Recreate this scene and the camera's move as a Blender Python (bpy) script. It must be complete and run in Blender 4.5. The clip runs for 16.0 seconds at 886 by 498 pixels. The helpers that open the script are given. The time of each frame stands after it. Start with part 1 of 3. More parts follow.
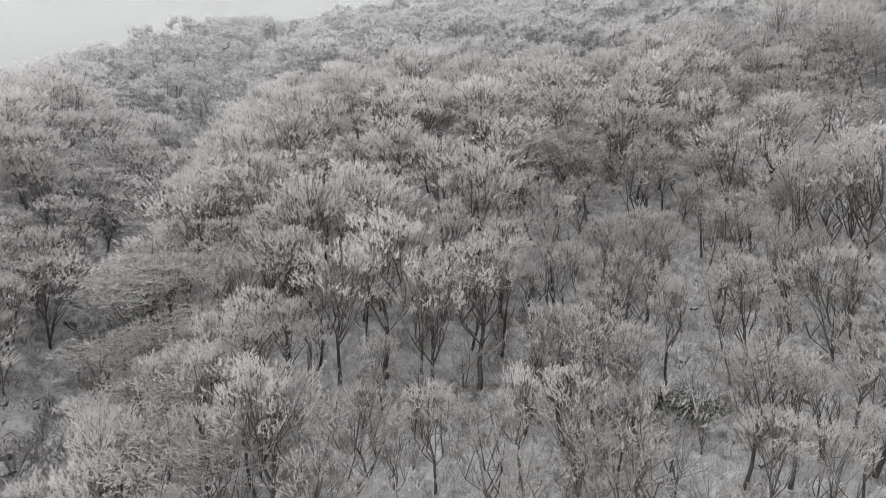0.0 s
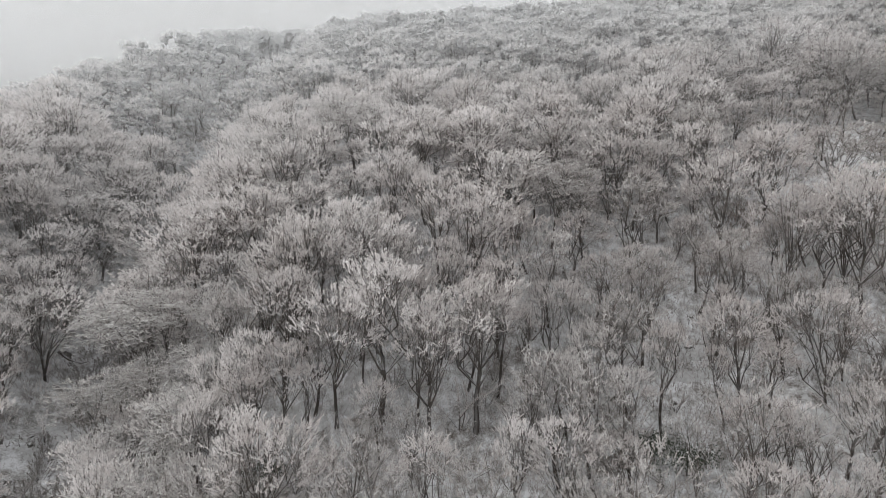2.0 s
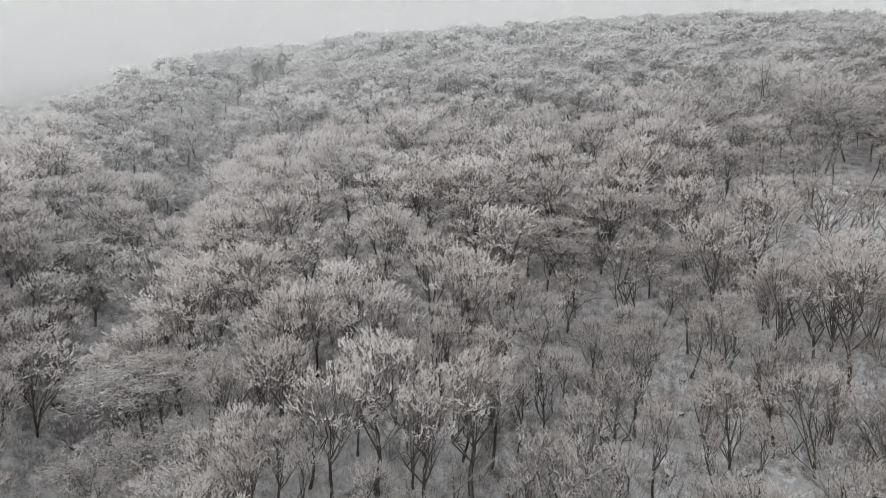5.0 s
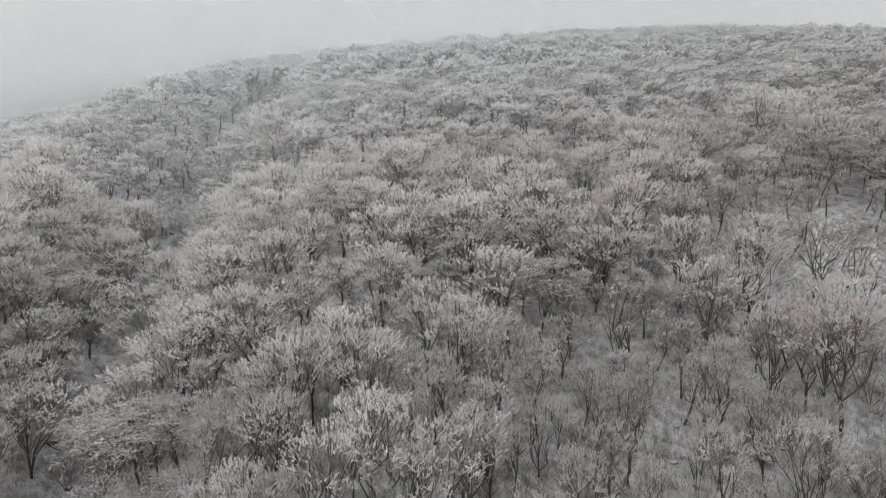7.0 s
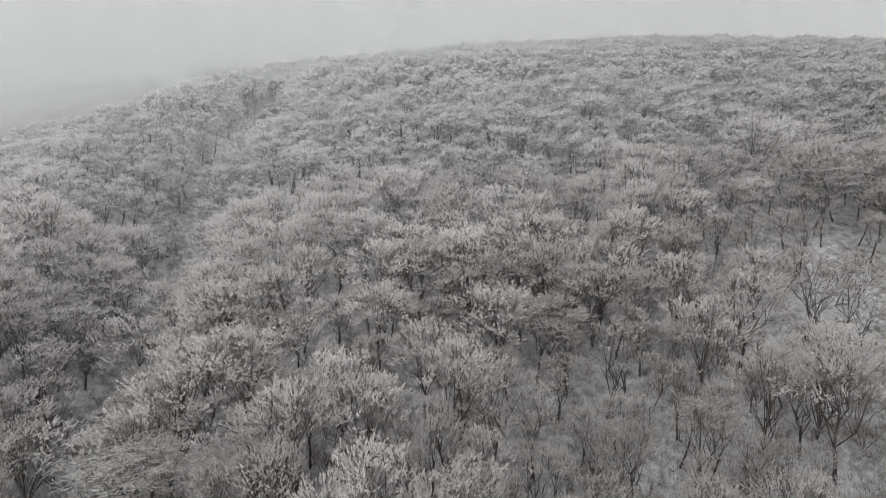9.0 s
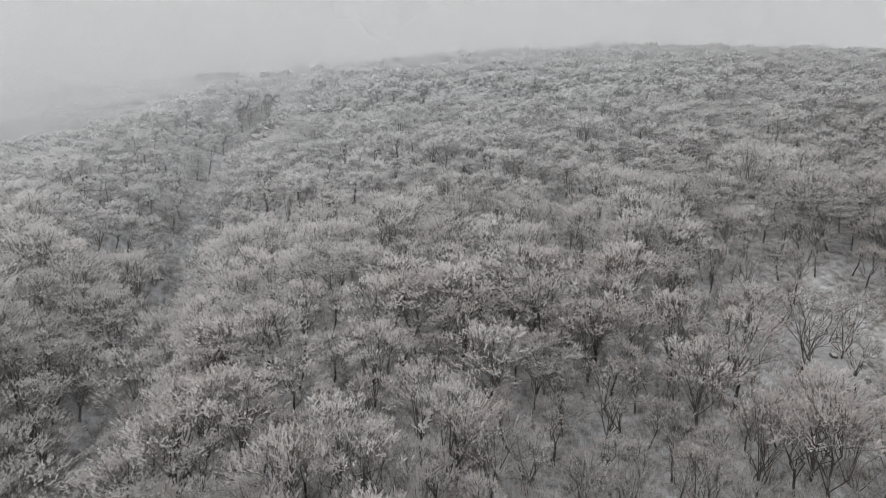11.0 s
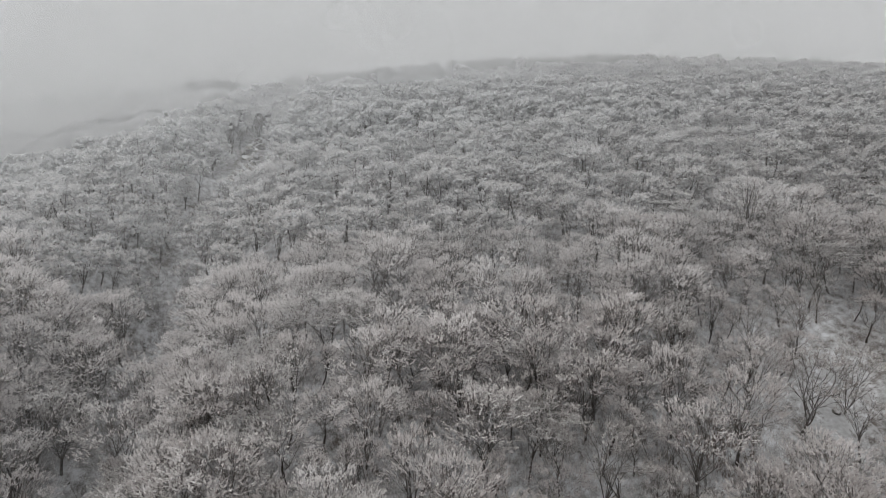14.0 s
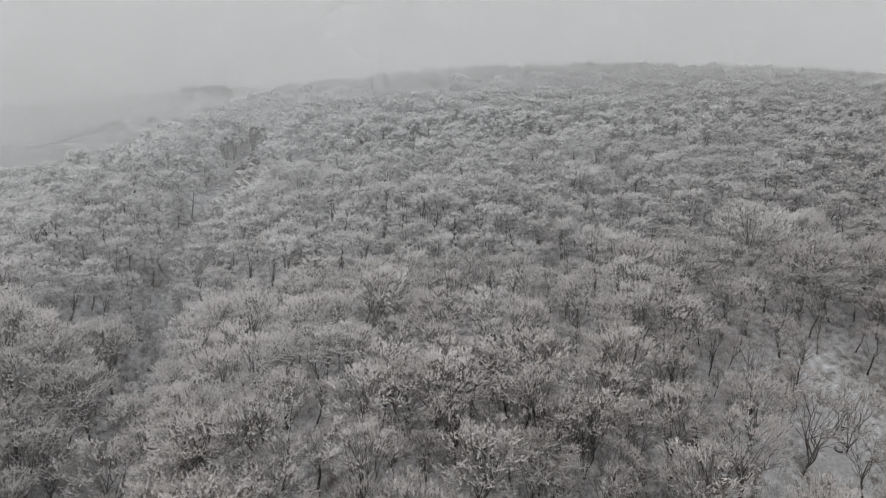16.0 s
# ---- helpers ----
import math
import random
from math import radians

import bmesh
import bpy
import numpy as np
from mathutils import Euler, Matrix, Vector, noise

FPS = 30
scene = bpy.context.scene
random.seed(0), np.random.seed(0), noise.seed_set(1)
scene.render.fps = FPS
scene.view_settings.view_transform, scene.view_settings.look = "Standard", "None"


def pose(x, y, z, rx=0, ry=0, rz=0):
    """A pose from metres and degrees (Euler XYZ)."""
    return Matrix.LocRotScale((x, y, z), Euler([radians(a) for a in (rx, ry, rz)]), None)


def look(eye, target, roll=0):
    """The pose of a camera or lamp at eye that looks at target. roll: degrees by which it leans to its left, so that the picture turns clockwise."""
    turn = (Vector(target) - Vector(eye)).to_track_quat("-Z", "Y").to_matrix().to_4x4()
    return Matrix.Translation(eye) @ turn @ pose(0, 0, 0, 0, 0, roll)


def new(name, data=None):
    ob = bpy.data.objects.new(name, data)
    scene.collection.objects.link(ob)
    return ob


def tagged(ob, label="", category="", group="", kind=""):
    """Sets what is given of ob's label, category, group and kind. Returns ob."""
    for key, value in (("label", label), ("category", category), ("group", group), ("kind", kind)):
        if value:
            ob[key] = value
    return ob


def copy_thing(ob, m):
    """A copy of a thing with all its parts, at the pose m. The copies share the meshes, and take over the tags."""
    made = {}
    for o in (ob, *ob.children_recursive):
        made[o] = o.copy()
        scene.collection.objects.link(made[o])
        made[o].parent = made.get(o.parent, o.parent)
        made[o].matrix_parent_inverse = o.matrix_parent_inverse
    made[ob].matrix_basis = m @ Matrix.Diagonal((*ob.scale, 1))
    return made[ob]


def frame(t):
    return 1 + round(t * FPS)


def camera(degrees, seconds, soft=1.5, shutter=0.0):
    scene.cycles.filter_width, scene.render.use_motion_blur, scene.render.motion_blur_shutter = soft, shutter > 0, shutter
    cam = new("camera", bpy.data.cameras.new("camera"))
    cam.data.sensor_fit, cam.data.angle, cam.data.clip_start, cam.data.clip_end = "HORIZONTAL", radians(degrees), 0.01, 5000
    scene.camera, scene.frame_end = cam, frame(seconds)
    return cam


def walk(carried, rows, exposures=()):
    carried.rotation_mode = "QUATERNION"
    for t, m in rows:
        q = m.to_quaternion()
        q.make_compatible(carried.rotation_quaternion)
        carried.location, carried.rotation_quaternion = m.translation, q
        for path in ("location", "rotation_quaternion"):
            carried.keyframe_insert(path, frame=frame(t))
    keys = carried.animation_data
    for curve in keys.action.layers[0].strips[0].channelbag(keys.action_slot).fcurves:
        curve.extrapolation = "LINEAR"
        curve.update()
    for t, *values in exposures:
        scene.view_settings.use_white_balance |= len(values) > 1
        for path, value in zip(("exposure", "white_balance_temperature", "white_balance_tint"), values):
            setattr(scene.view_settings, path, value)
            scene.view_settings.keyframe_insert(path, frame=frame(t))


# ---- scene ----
cam = camera(74.0, 16.0, soft=0.6)
METRES, EYE, TILT, LEAN, TURN = 50.0, 30.0, -5.0, 0.0, 0.0
ROWS = [
    (0.0, 0.0, 0.0, 0.0, 0.0, -0.0, -0.0),
    (0.5, -0.0007, -0.0013, 0.0195, -0.12, 0.04, -0.01),
    (1.0, -0.0018, -0.0028, 0.0432, -0.26, 0.09, -0.02),
    (1.5, -0.0033, -0.004, 0.0702, -0.4, 0.07, -0.04),
    (2.0, -0.0051, -0.0058, 0.0986, -0.54, 0.02, -0.05),
    (2.5, -0.007, -0.0073, 0.1271, -0.68, -0.01, -0.07),
    (3.0, -0.0087, -0.0085, 0.1556, -0.78, -0.05, -0.07),
    (3.5, -0.0102, -0.0099, 0.1846, -0.93, -0.09, -0.09),
    (4.0, -0.0106, -0.0107, 0.2145, -1.03, -0.13, -0.12),
    (4.5, -0.0115, -0.0114, 0.2456, -1.16, -0.16, -0.12),
    (5.0, -0.0111, -0.0123, 0.2783, -1.27, -0.2, -0.14),
    (7.5, -0.0143, -0.0136, 0.448, -1.87, -0.6, -0.26),
    (8.0, -0.0158, -0.0136, 0.4808, -1.98, -0.71, -0.27),
    (8.5, -0.0172, -0.0145, 0.5132, -2.09, -0.79, -0.28),
    (9.0, -0.0185, -0.0152, 0.546, -2.18, -0.84, -0.29),
    (11.5, -0.0204, -0.0047, 0.7084, -2.72, -1.22, -0.38),
    (12.0, -0.0198, 0.0049, 0.739, -2.81, -1.26, -0.41),
    (12.5, -0.0199, 0.0167, 0.7697, -2.92, -1.32, -0.43),
    (13.0, -0.0195, 0.0286, 0.8006, -3.02, -1.37, -0.44),
    (13.5, -0.0187, 0.0418, 0.8318, -3.11, -1.41, -0.44),
    (14.0, -0.0184, 0.0544, 0.8623, -3.2, -1.44, -0.46),
    (14.5, -0.0189, 0.0655, 0.8926, -3.32, -1.47, -0.48),
    (15.0, -0.0197, 0.0759, 0.9219, -3.4, -1.49, -0.5),
    (15.5, -0.0205, 0.0853, 0.9514, -3.51, -1.54, -0.5),
    (16.0, -0.021, 0.0931, 0.9813, -3.59, -1.58, -0.53),
]
walk(cam, [(t, pose(0, 0, EYE, TILT, LEAN, TURN) @ pose(METRES * x, METRES * y, METRES * z, 90 + pitch, roll, yaw)) for t, x, y, z, yaw, pitch, roll in ROWS],
     exposures=[(0.0, 0.08), (5.0, -0.03), (9.0, -0.20), (12.5, -0.33), (16.0, -0.42)])

# ---------- light: a closed grey winter sky ----------
SUN_HIGH, SUN_ROUND = 50.0, -68.0
world = bpy.data.worlds.new("overcast")
scene.world = world
world.use_nodes = True
wn, wl = world.node_tree.nodes, world.node_tree.links
wn.clear()
sky = wn.new("ShaderNodeTexSky")
sky.sky_type, sky.sun_disc = "NISHITA", False
sky.sun_elevation, sky.sun_rotation = radians(SUN_HIGH), radians(SUN_ROUND)
sky.air_density, sky.dust_density = 1.0, 4.0
pale = wn.new("ShaderNodeHueSaturation")
pale.inputs["Saturation"].default_value, pale.inputs["Value"].default_value = 0.15, 0.10
wl.new(sky.outputs[0], pale.inputs["Color"])
wco = wn.new("ShaderNodeTexCoord")
wnoise = wn.new("ShaderNodeTexNoise")
wnoise.inputs["Scale"].default_value, wnoise.inputs["Detail"].default_value = 2.2, 4
wl.new(wco.outputs["Generated"], wnoise.inputs["Vector"])
wramp = wn.new("ShaderNodeValToRGB")
wramp.color_ramp.elements[0].position, wramp.color_ramp.elements[0].color = 0.3, (0.563, 0.572, 0.576, 1)
wramp.color_ramp.elements[1].position, wramp.color_ramp.elements[1].color = 0.7, (0.663, 0.672, 0.674, 1)
wl.new(wnoise.outputs["Fac"], wramp.inputs["Fac"])
wmix = wn.new("ShaderNodeMixRGB")
wmix.inputs["Fac"].default_value = 0.82
wl.new(pale.outputs[0], wmix.inputs[1])
wl.new(wramp.outputs[0], wmix.inputs[2])
wbg = wn.new("ShaderNodeBackground")
wbg.inputs["Strength"].default_value = 1.7
wxyz = wn.new("ShaderNodeSeparateXYZ")
wl.new(wco.outputs["Generated"], wxyz.inputs[0])
wside = wn.new("ShaderNodeMapRange")
wside.inputs["From Min"].default_value, wside.inputs["From Max"].default_value = -0.6, 0.6
wside.inputs["To Min"].default_value, wside.inputs["To Max"].default_value = 1.08, 0.84
wl.new(wxyz.outputs["X"], wside.inputs["Value"])
wdim = wn.new("ShaderNodeMixRGB")
wdim.blend_type = "MULTIPLY"
wdim.inputs["Fac"].default_value = 1.0
wl.new(wmix.outputs[0], wdim.inputs[1])
wl.new(wside.outputs[0], wdim.inputs[2])
wl.new(wdim.outputs[0], wbg.inputs["Color"])
wout = wn.new("ShaderNodeOutputWorld")
wl.new(wbg.outputs[0], wout.inputs["Surface"])

sun_data = bpy.data.lights.new("sun", "SUN")
sun_data.energy, sun_data.angle, sun_data.color = 1.4, radians(45), (1.0, 0.97, 0.93)
sun_ob = new("sun", sun_data)
sa, se = radians(SUN_ROUND), radians(SUN_HIGH)
sun_ob.matrix_world = look((math.sin(sa) * math.cos(se) * 900, math.cos(sa) * math.cos(se) * 900, math.sin(se) * 900), (0, 0, 0))


# ---------- materials ----------
def material(name):
    m = bpy.data.materials.new(name)
    m.use_nodes = True
    return m, m.node_tree.nodes, m.node_tree.links, m.node_tree.nodes["Principled BSDF"]


def add(nodes, kind, **inputs):
    n = nodes.new(kind)
    for key, value in inputs.items():
        n.inputs[key.replace("_", " ")].default_value = value
    return n


def maths(nodes, links, op, a, b, clamp=False):
    n = nodes.new("ShaderNodeMath")
    n.operation, n.use_clamp = op, clamp
    for i, v in enumerate((a, b)):
        if isinstance(v, (int, float)):
            n.inputs[i].default_value = v
        else:
            links.new(v, n.inputs[i])
    return n.outputs[0]


def blend(nodes, links, fac, a, b):
    n = nodes.new("ShaderNodeMixRGB")
    for i, v in enumerate((fac, a, b)):
        if isinstance(v, (int, float)):
            n.inputs[i].default_value = v
        elif isinstance(v, tuple):
            n.inputs[i].default_value = (*v, 1)
        else:
            links.new(v, n.inputs[i])
    return n.outputs[0]


def world_noise(nodes, links, scale, detail=2.0):
    g = nodes.new("ShaderNodeNewGeometry")
    n = add(nodes, "ShaderNodeTexNoise", Scale=scale, Detail=detail)
    links.new(g.outputs["Position"], n.inputs["Vector"])
    return n.outputs["Fac"], g


def let_through(n, l, b, colour, share):
    """Rime and thin twigs pass part of the light on to the far side."""
    tra = n.new("ShaderNodeBsdfTranslucent")
    l.new(colour, tra.inputs["Color"])
    mix = n.new("ShaderNodeMixShader")
    mix.inputs[0].default_value = share
    l.new(b.outputs[0], mix.inputs[1])
    l.new(tra.outputs[0], mix.inputs[2])
    l.new(mix.outputs[0], n["Material Output"].inputs["Surface"])


def side_dimming(n, l, xyz):
    """Less rime rightwards, more leftwards, which paints lens falloff and haze into the colour."""
    dimming = n.new("ShaderNodeMapRange")
    dimming.inputs["From Min"].default_value, dimming.inputs["From Max"].default_value = -90.0, 130.0
    dimming.inputs["To Min"].default_value, dimming.inputs["To Max"].default_value = -0.16, 0.29
    l.new(xyz.outputs["X"], dimming.inputs["Value"])
    return dimming.outputs[0]


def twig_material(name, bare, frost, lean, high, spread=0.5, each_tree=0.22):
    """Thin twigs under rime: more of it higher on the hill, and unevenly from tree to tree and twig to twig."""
    m, n, l, b = material(name)
    patch, g = world_noise(n, l, 0.13, 1.5)
    xyz = n.new("ShaderNodeSeparateXYZ")
    l.new(g.outputs["Position"], xyz.inputs[0])
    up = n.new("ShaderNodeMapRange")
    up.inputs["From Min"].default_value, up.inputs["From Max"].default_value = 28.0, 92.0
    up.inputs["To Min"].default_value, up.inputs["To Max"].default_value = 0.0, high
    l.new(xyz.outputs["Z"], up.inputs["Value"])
    f = maths(n, l, "ADD", maths(n, l, "SUBTRACT", up.outputs[0], side_dimming(n, l, xyz)), lean)
    f = maths(n, l, "ADD", f, maths(n, l, "MULTIPLY", maths(n, l, "SUBTRACT", patch, 0.5), 0.62))
    each = n.new("ShaderNodeObjectInfo")
    f = maths(n, l, "ADD", f, maths(n, l, "MULTIPLY", maths(n, l, "SUBTRACT", each.outputs["Random"], 0.5), each_tree))
    f = maths(n, l, "ADD", f, maths(n, l, "MULTIPLY", maths(n, l, "SUBTRACT", g.outputs["Random Per Island"], 0.5), spread), True)
    # High on the hill the rime colour turns cooler: haze and lens tint painted in.
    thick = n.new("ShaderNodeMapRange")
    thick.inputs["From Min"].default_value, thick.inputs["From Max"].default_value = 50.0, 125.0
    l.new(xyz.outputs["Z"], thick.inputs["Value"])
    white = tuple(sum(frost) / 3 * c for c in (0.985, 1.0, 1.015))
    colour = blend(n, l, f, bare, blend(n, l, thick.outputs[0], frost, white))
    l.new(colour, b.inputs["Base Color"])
    let_through(n, l, b, colour, 0.22)
    b.inputs["Roughness"].default_value = 0.85
    b.inputs["Specular IOR Level"].default_value = 0.1
    return m


def matted_material():
    """Twigs matted with rime, seen from far: light and brown flecks in a fine mesh, uneven from tree to tree."""
    m, n, l, b = material("matted_rime")
    patch, g = world_noise(n, l, 0.13, 1.5)
    fleck, _ = world_noise(n, l, 4.6, 5.0)
    xyz = n.new("ShaderNodeSeparateXYZ")
    l.new(g.outputs["Position"], xyz.inputs[0])
    up = n.new("ShaderNodeMapRange")
    up.inputs["From Min"].default_value, up.inputs["From Max"].default_value = 28.0, 92.0
    up.inputs["To Min"].default_value, up.inputs["To Max"].default_value = 0.0, 0.40
    l.new(xyz.outputs["Z"], up.inputs["Value"])
    f = maths(n, l, "ADD", maths(n, l, "SUBTRACT", up.outputs[0], side_dimming(n, l, xyz)), 0.50)
    f = maths(n, l, "ADD", f, maths(n, l, "MULTIPLY", maths(n, l, "SUBTRACT", patch, 0.5), 0.62))
    f = maths(n, l, "ADD", f, maths(n, l, "MULTIPLY", maths(n, l, "SUBTRACT", fleck, 0.5), 1.7), True)
    colour = blend(n, l, f, (0.21, 0.185, 0.172), (0.845, 0.85, 0.86))
    l.new(colour, b.inputs["Base Color"])
    let_through(n, l, b, colour, 0.28)
    b.inputs["Roughness"].default_value = 0.9
    b.inputs["Specular IOR Level"].default_value = 0.1
    bump = add(n, "ShaderNodeBump", Strength=1.0, Distance=0.25)
    l.new(fleck, bump.inputs["Height"])
    l.new(bump.outputs[0], b.inputs["Normal"])
    return m


def bark_material(name, dark, pale_bark, rime):
    """Bark with lichen flecks, and rime on what faces up."""
    m, n, l, b = material(name)
    fine, g = world_noise(n, l, 5.0, 4.0)
    coarse, _ = world_noise(n, l, 0.8, 2.0)
    base = blend(n, l, fine, dark, pale_bark)
    xyz = n.new("ShaderNodeSeparateXYZ")
    l.new(g.outputs["Normal"], xyz.inputs[0])
    top = n.new("ShaderNodeMapRange")
    top.inputs["From Min"].default_value, top.inputs["From Max"].default_value = 0.15, 0.75
    l.new(xyz.outputs["Z"], top.inputs["Value"])
    f = maths(n, l, "ADD", maths(n, l, "MULTIPLY", top.outputs[0], rime), maths(n, l, "MULTIPLY", maths(n, l, "SUBTRACT", coarse, 0.5), rime * 0.9), True)
    l.new(blend(n, l, f, base, (0.66, 0.67, 0.69)), b.inputs["Base Color"])
    b.inputs["Roughness"].default_value = 0.9
    bump = add(n, "ShaderNodeBump", Strength=0.5, Distance=0.03)
    l.new(fine, bump.inputs["Height"])
    l.new(bump.outputs[0], b.inputs["Normal"])
    return m


def ground_material():
    """Thin snow over leaf litter and earth, with the brown showing through in specks and streaks."""
    m, n, l, b = material("thin_snow")
    big, g = world_noise(n, l, 0.09, 3.0)
    mid, _ = world_noise(n, l, 0.7, 4.0)
    fine, _ = world_noise(n, l, 4.5, 3.0)
    litter = blend(n, l, fine, (0.07, 0.058, 0.050), (0.24, 0.21, 0.185))
    snow = blend(n, l, mid, (0.60, 0.61, 0.63), (0.78, 0.79, 0.81))
    v = maths(n, l, "ADD", maths(n, l, "MULTIPLY", big, 0.55), maths(n, l, "MULTIPLY", mid, 0.75))
    v = maths(n, l, "ADD", v, maths(n, l, "MULTIPLY", fine, 0.45))
    ramp = n.new("ShaderNodeMapRange")
    ramp.inputs["From Min"].default_value, ramp.inputs["From Max"].default_value = 0.67, 1.03
    l.new(v, ramp.inputs["Value"])
    l.new(blend(n, l, ramp.outputs[0], litter, snow), b.inputs["Base Color"])
    b.inputs["Roughness"].default_value = 0.85
    bump = add(n, "ShaderNodeBump", Strength=0.7, Distance=0.25)
    l.new(v, bump.inputs["Height"])
    l.new(bump.outputs[0], b.inputs["Normal"])
    return m


def plain_material(name, a, c, scale, rough=0.85):
    m, n, l, b = material(name)
    f, _ = world_noise(n, l, scale, 4.0)
    l.new(blend(n, l, f, a, c), b.inputs["Base Color"])
    b.inputs["Roughness"].default_value = rough
    bump = add(n, "ShaderNodeBump", Strength=0.5, Distance=0.05)
    l.new(f, bump.inputs["Height"])
    l.new(bump.outputs[0], b.inputs["Normal"])
    return m


def fog_material(name, amount, beyond):
    """A veil of cloud: thin, uneven, fading out at its borders (the mesh's own u and v)."""
    m, n, l, b = material(name)
    n.remove(b)
    uv = n.new("ShaderNodeUVMap")
    xyz = n.new("ShaderNodeSeparateXYZ")
    l.new(uv.outputs[0], xyz.inputs[0])
    edge = n.new("ShaderNodeMapRange")
    edge.interpolation_type = "SMOOTHSTEP"
    edge.inputs["From Min"].default_value, edge.inputs["From Max"].default_value = 1.0, 0.45
    l.new(xyz.outputs["Y"], edge.inputs["Value"])
    side = n.new("ShaderNodeMapRange")
    side.interpolation_type = "SMOOTHSTEP"
    side.inputs["From Min"].default_value, side.inputs["From Max"].default_value = 0.27, 0.50
    side.inputs["To Min"].default_value, side.inputs["To Max"].default_value = beyond, 0.95 if amount > 0.15 else 0.75
    l.new(xyz.outputs["X"], side.inputs["Value"])
    wisp, _ = world_noise(n, l, 0.012, 3.0)
    a = maths(n, l, "MULTIPLY", edge.outputs[0], maths(n, l, "ADD", 0.45, wisp))
    a = maths(n, l, "MULTIPLY", maths(n, l, "MULTIPLY", a, side.outputs[0]), amount, True)
    clear = n.new("ShaderNodeBsdfTransparent")
    dif = n.new("ShaderNodeBsdfDiffuse")
    tra = n.new("ShaderNodeBsdfTranslucent")
    for s in (dif, tra):
        s.inputs["Color"].default_value = (0.958, 0.965, 0.970, 1)
    half = n.new("ShaderNodeMixShader")
    half.inputs[0].default_value = 0.5
    l.new(dif.outputs[0], half.inputs[1])
    l.new(tra.outputs[0], half.inputs[2])
    mix = n.new("ShaderNodeMixShader")
    l.new(a, mix.inputs[0])
    l.new(clear.outputs[0], mix.inputs[1])
    l.new(half.outputs[0], mix.inputs[2])
    l.new(mix.outputs[0], n["Material Output"].inputs["Surface"])
    return m


BARK = bark_material("dark_bark", (0.03, 0.025, 0.022), (0.09, 0.075, 0.064), 0.55)
LIMB = bark_material("rimed_limb_bark", (0.048, 0.041, 0.036), (0.14, 0.122, 0.107), 0.85)
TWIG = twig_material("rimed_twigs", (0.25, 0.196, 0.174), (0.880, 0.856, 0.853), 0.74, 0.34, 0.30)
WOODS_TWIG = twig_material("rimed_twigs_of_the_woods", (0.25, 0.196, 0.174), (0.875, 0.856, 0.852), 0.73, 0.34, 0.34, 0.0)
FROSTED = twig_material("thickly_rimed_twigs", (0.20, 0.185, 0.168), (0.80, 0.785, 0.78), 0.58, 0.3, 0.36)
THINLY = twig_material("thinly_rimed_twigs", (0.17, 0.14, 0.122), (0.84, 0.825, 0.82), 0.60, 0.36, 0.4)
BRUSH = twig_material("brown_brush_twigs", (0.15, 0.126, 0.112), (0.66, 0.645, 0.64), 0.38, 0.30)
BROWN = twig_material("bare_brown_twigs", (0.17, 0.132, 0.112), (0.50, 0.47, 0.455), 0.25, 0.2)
# Less rime inside the crown, and the brown deepened to paint the gaps' shade.
INNER = twig_material("bare_shaded_inner_twigs", (0.14, 0.110, 0.095), (0.66, 0.63, 0.615), 0.42, 0.25)
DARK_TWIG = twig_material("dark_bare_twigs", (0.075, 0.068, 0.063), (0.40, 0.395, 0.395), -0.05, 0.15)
MATTED = matted_material()
DRIFT = plain_material("clean_snow", (0.28, 0.272, 0.265), (0.66, 0.67, 0.685), 1.6)
SNOW = ground_material()
CAP = plain_material("snow_cap", (0.42, 0.42, 0.425), (0.74, 0.745, 0.755), 2.5)
ROCK = plain_material("grey_rock", (0.06, 0.055, 0.05), (0.20, 0.19, 0.175), 1.6)
WOOD = bark_material("dead_wood", (0.03, 0.024, 0.02), (0.09, 0.07, 0.055), 0.8)
GREEN = plain_material("evergreen_leaf", (0.02, 0.032, 0.018), (0.055, 0.075, 0.045), 2.0, 0.5)
NEEDLE = plain_material("rimed_needles", (0.025, 0.032, 0.03), (0.10, 0.115, 0.11), 0.8)


# ---------- the lie of the land ----------
def smooth(a, b, v):
    k = np.clip((v - a) / (b - a), 0, 1)
    return k * k * (3 - 2 * k)


def gully_x(y):
    return np.interp(y, [0, 60, 98, 110, 125, 144, 180, 211, 240, 300, 600], [-30, -45, -58, -59, -56, -60, -61, -57, -60, -64, -20])


def ridge(y):
    return np.interp(y, [-400, -60, 0, 30, 52, 66, 84, 108, 130, 165, 200, 240, 300, 360, 430, 520, 700, 3000],
                     [-60, -26, -20, -10, 0, 9, 22, 37, 49, 66, 82, 95, 111, 127, 141, 150, 142, 60])


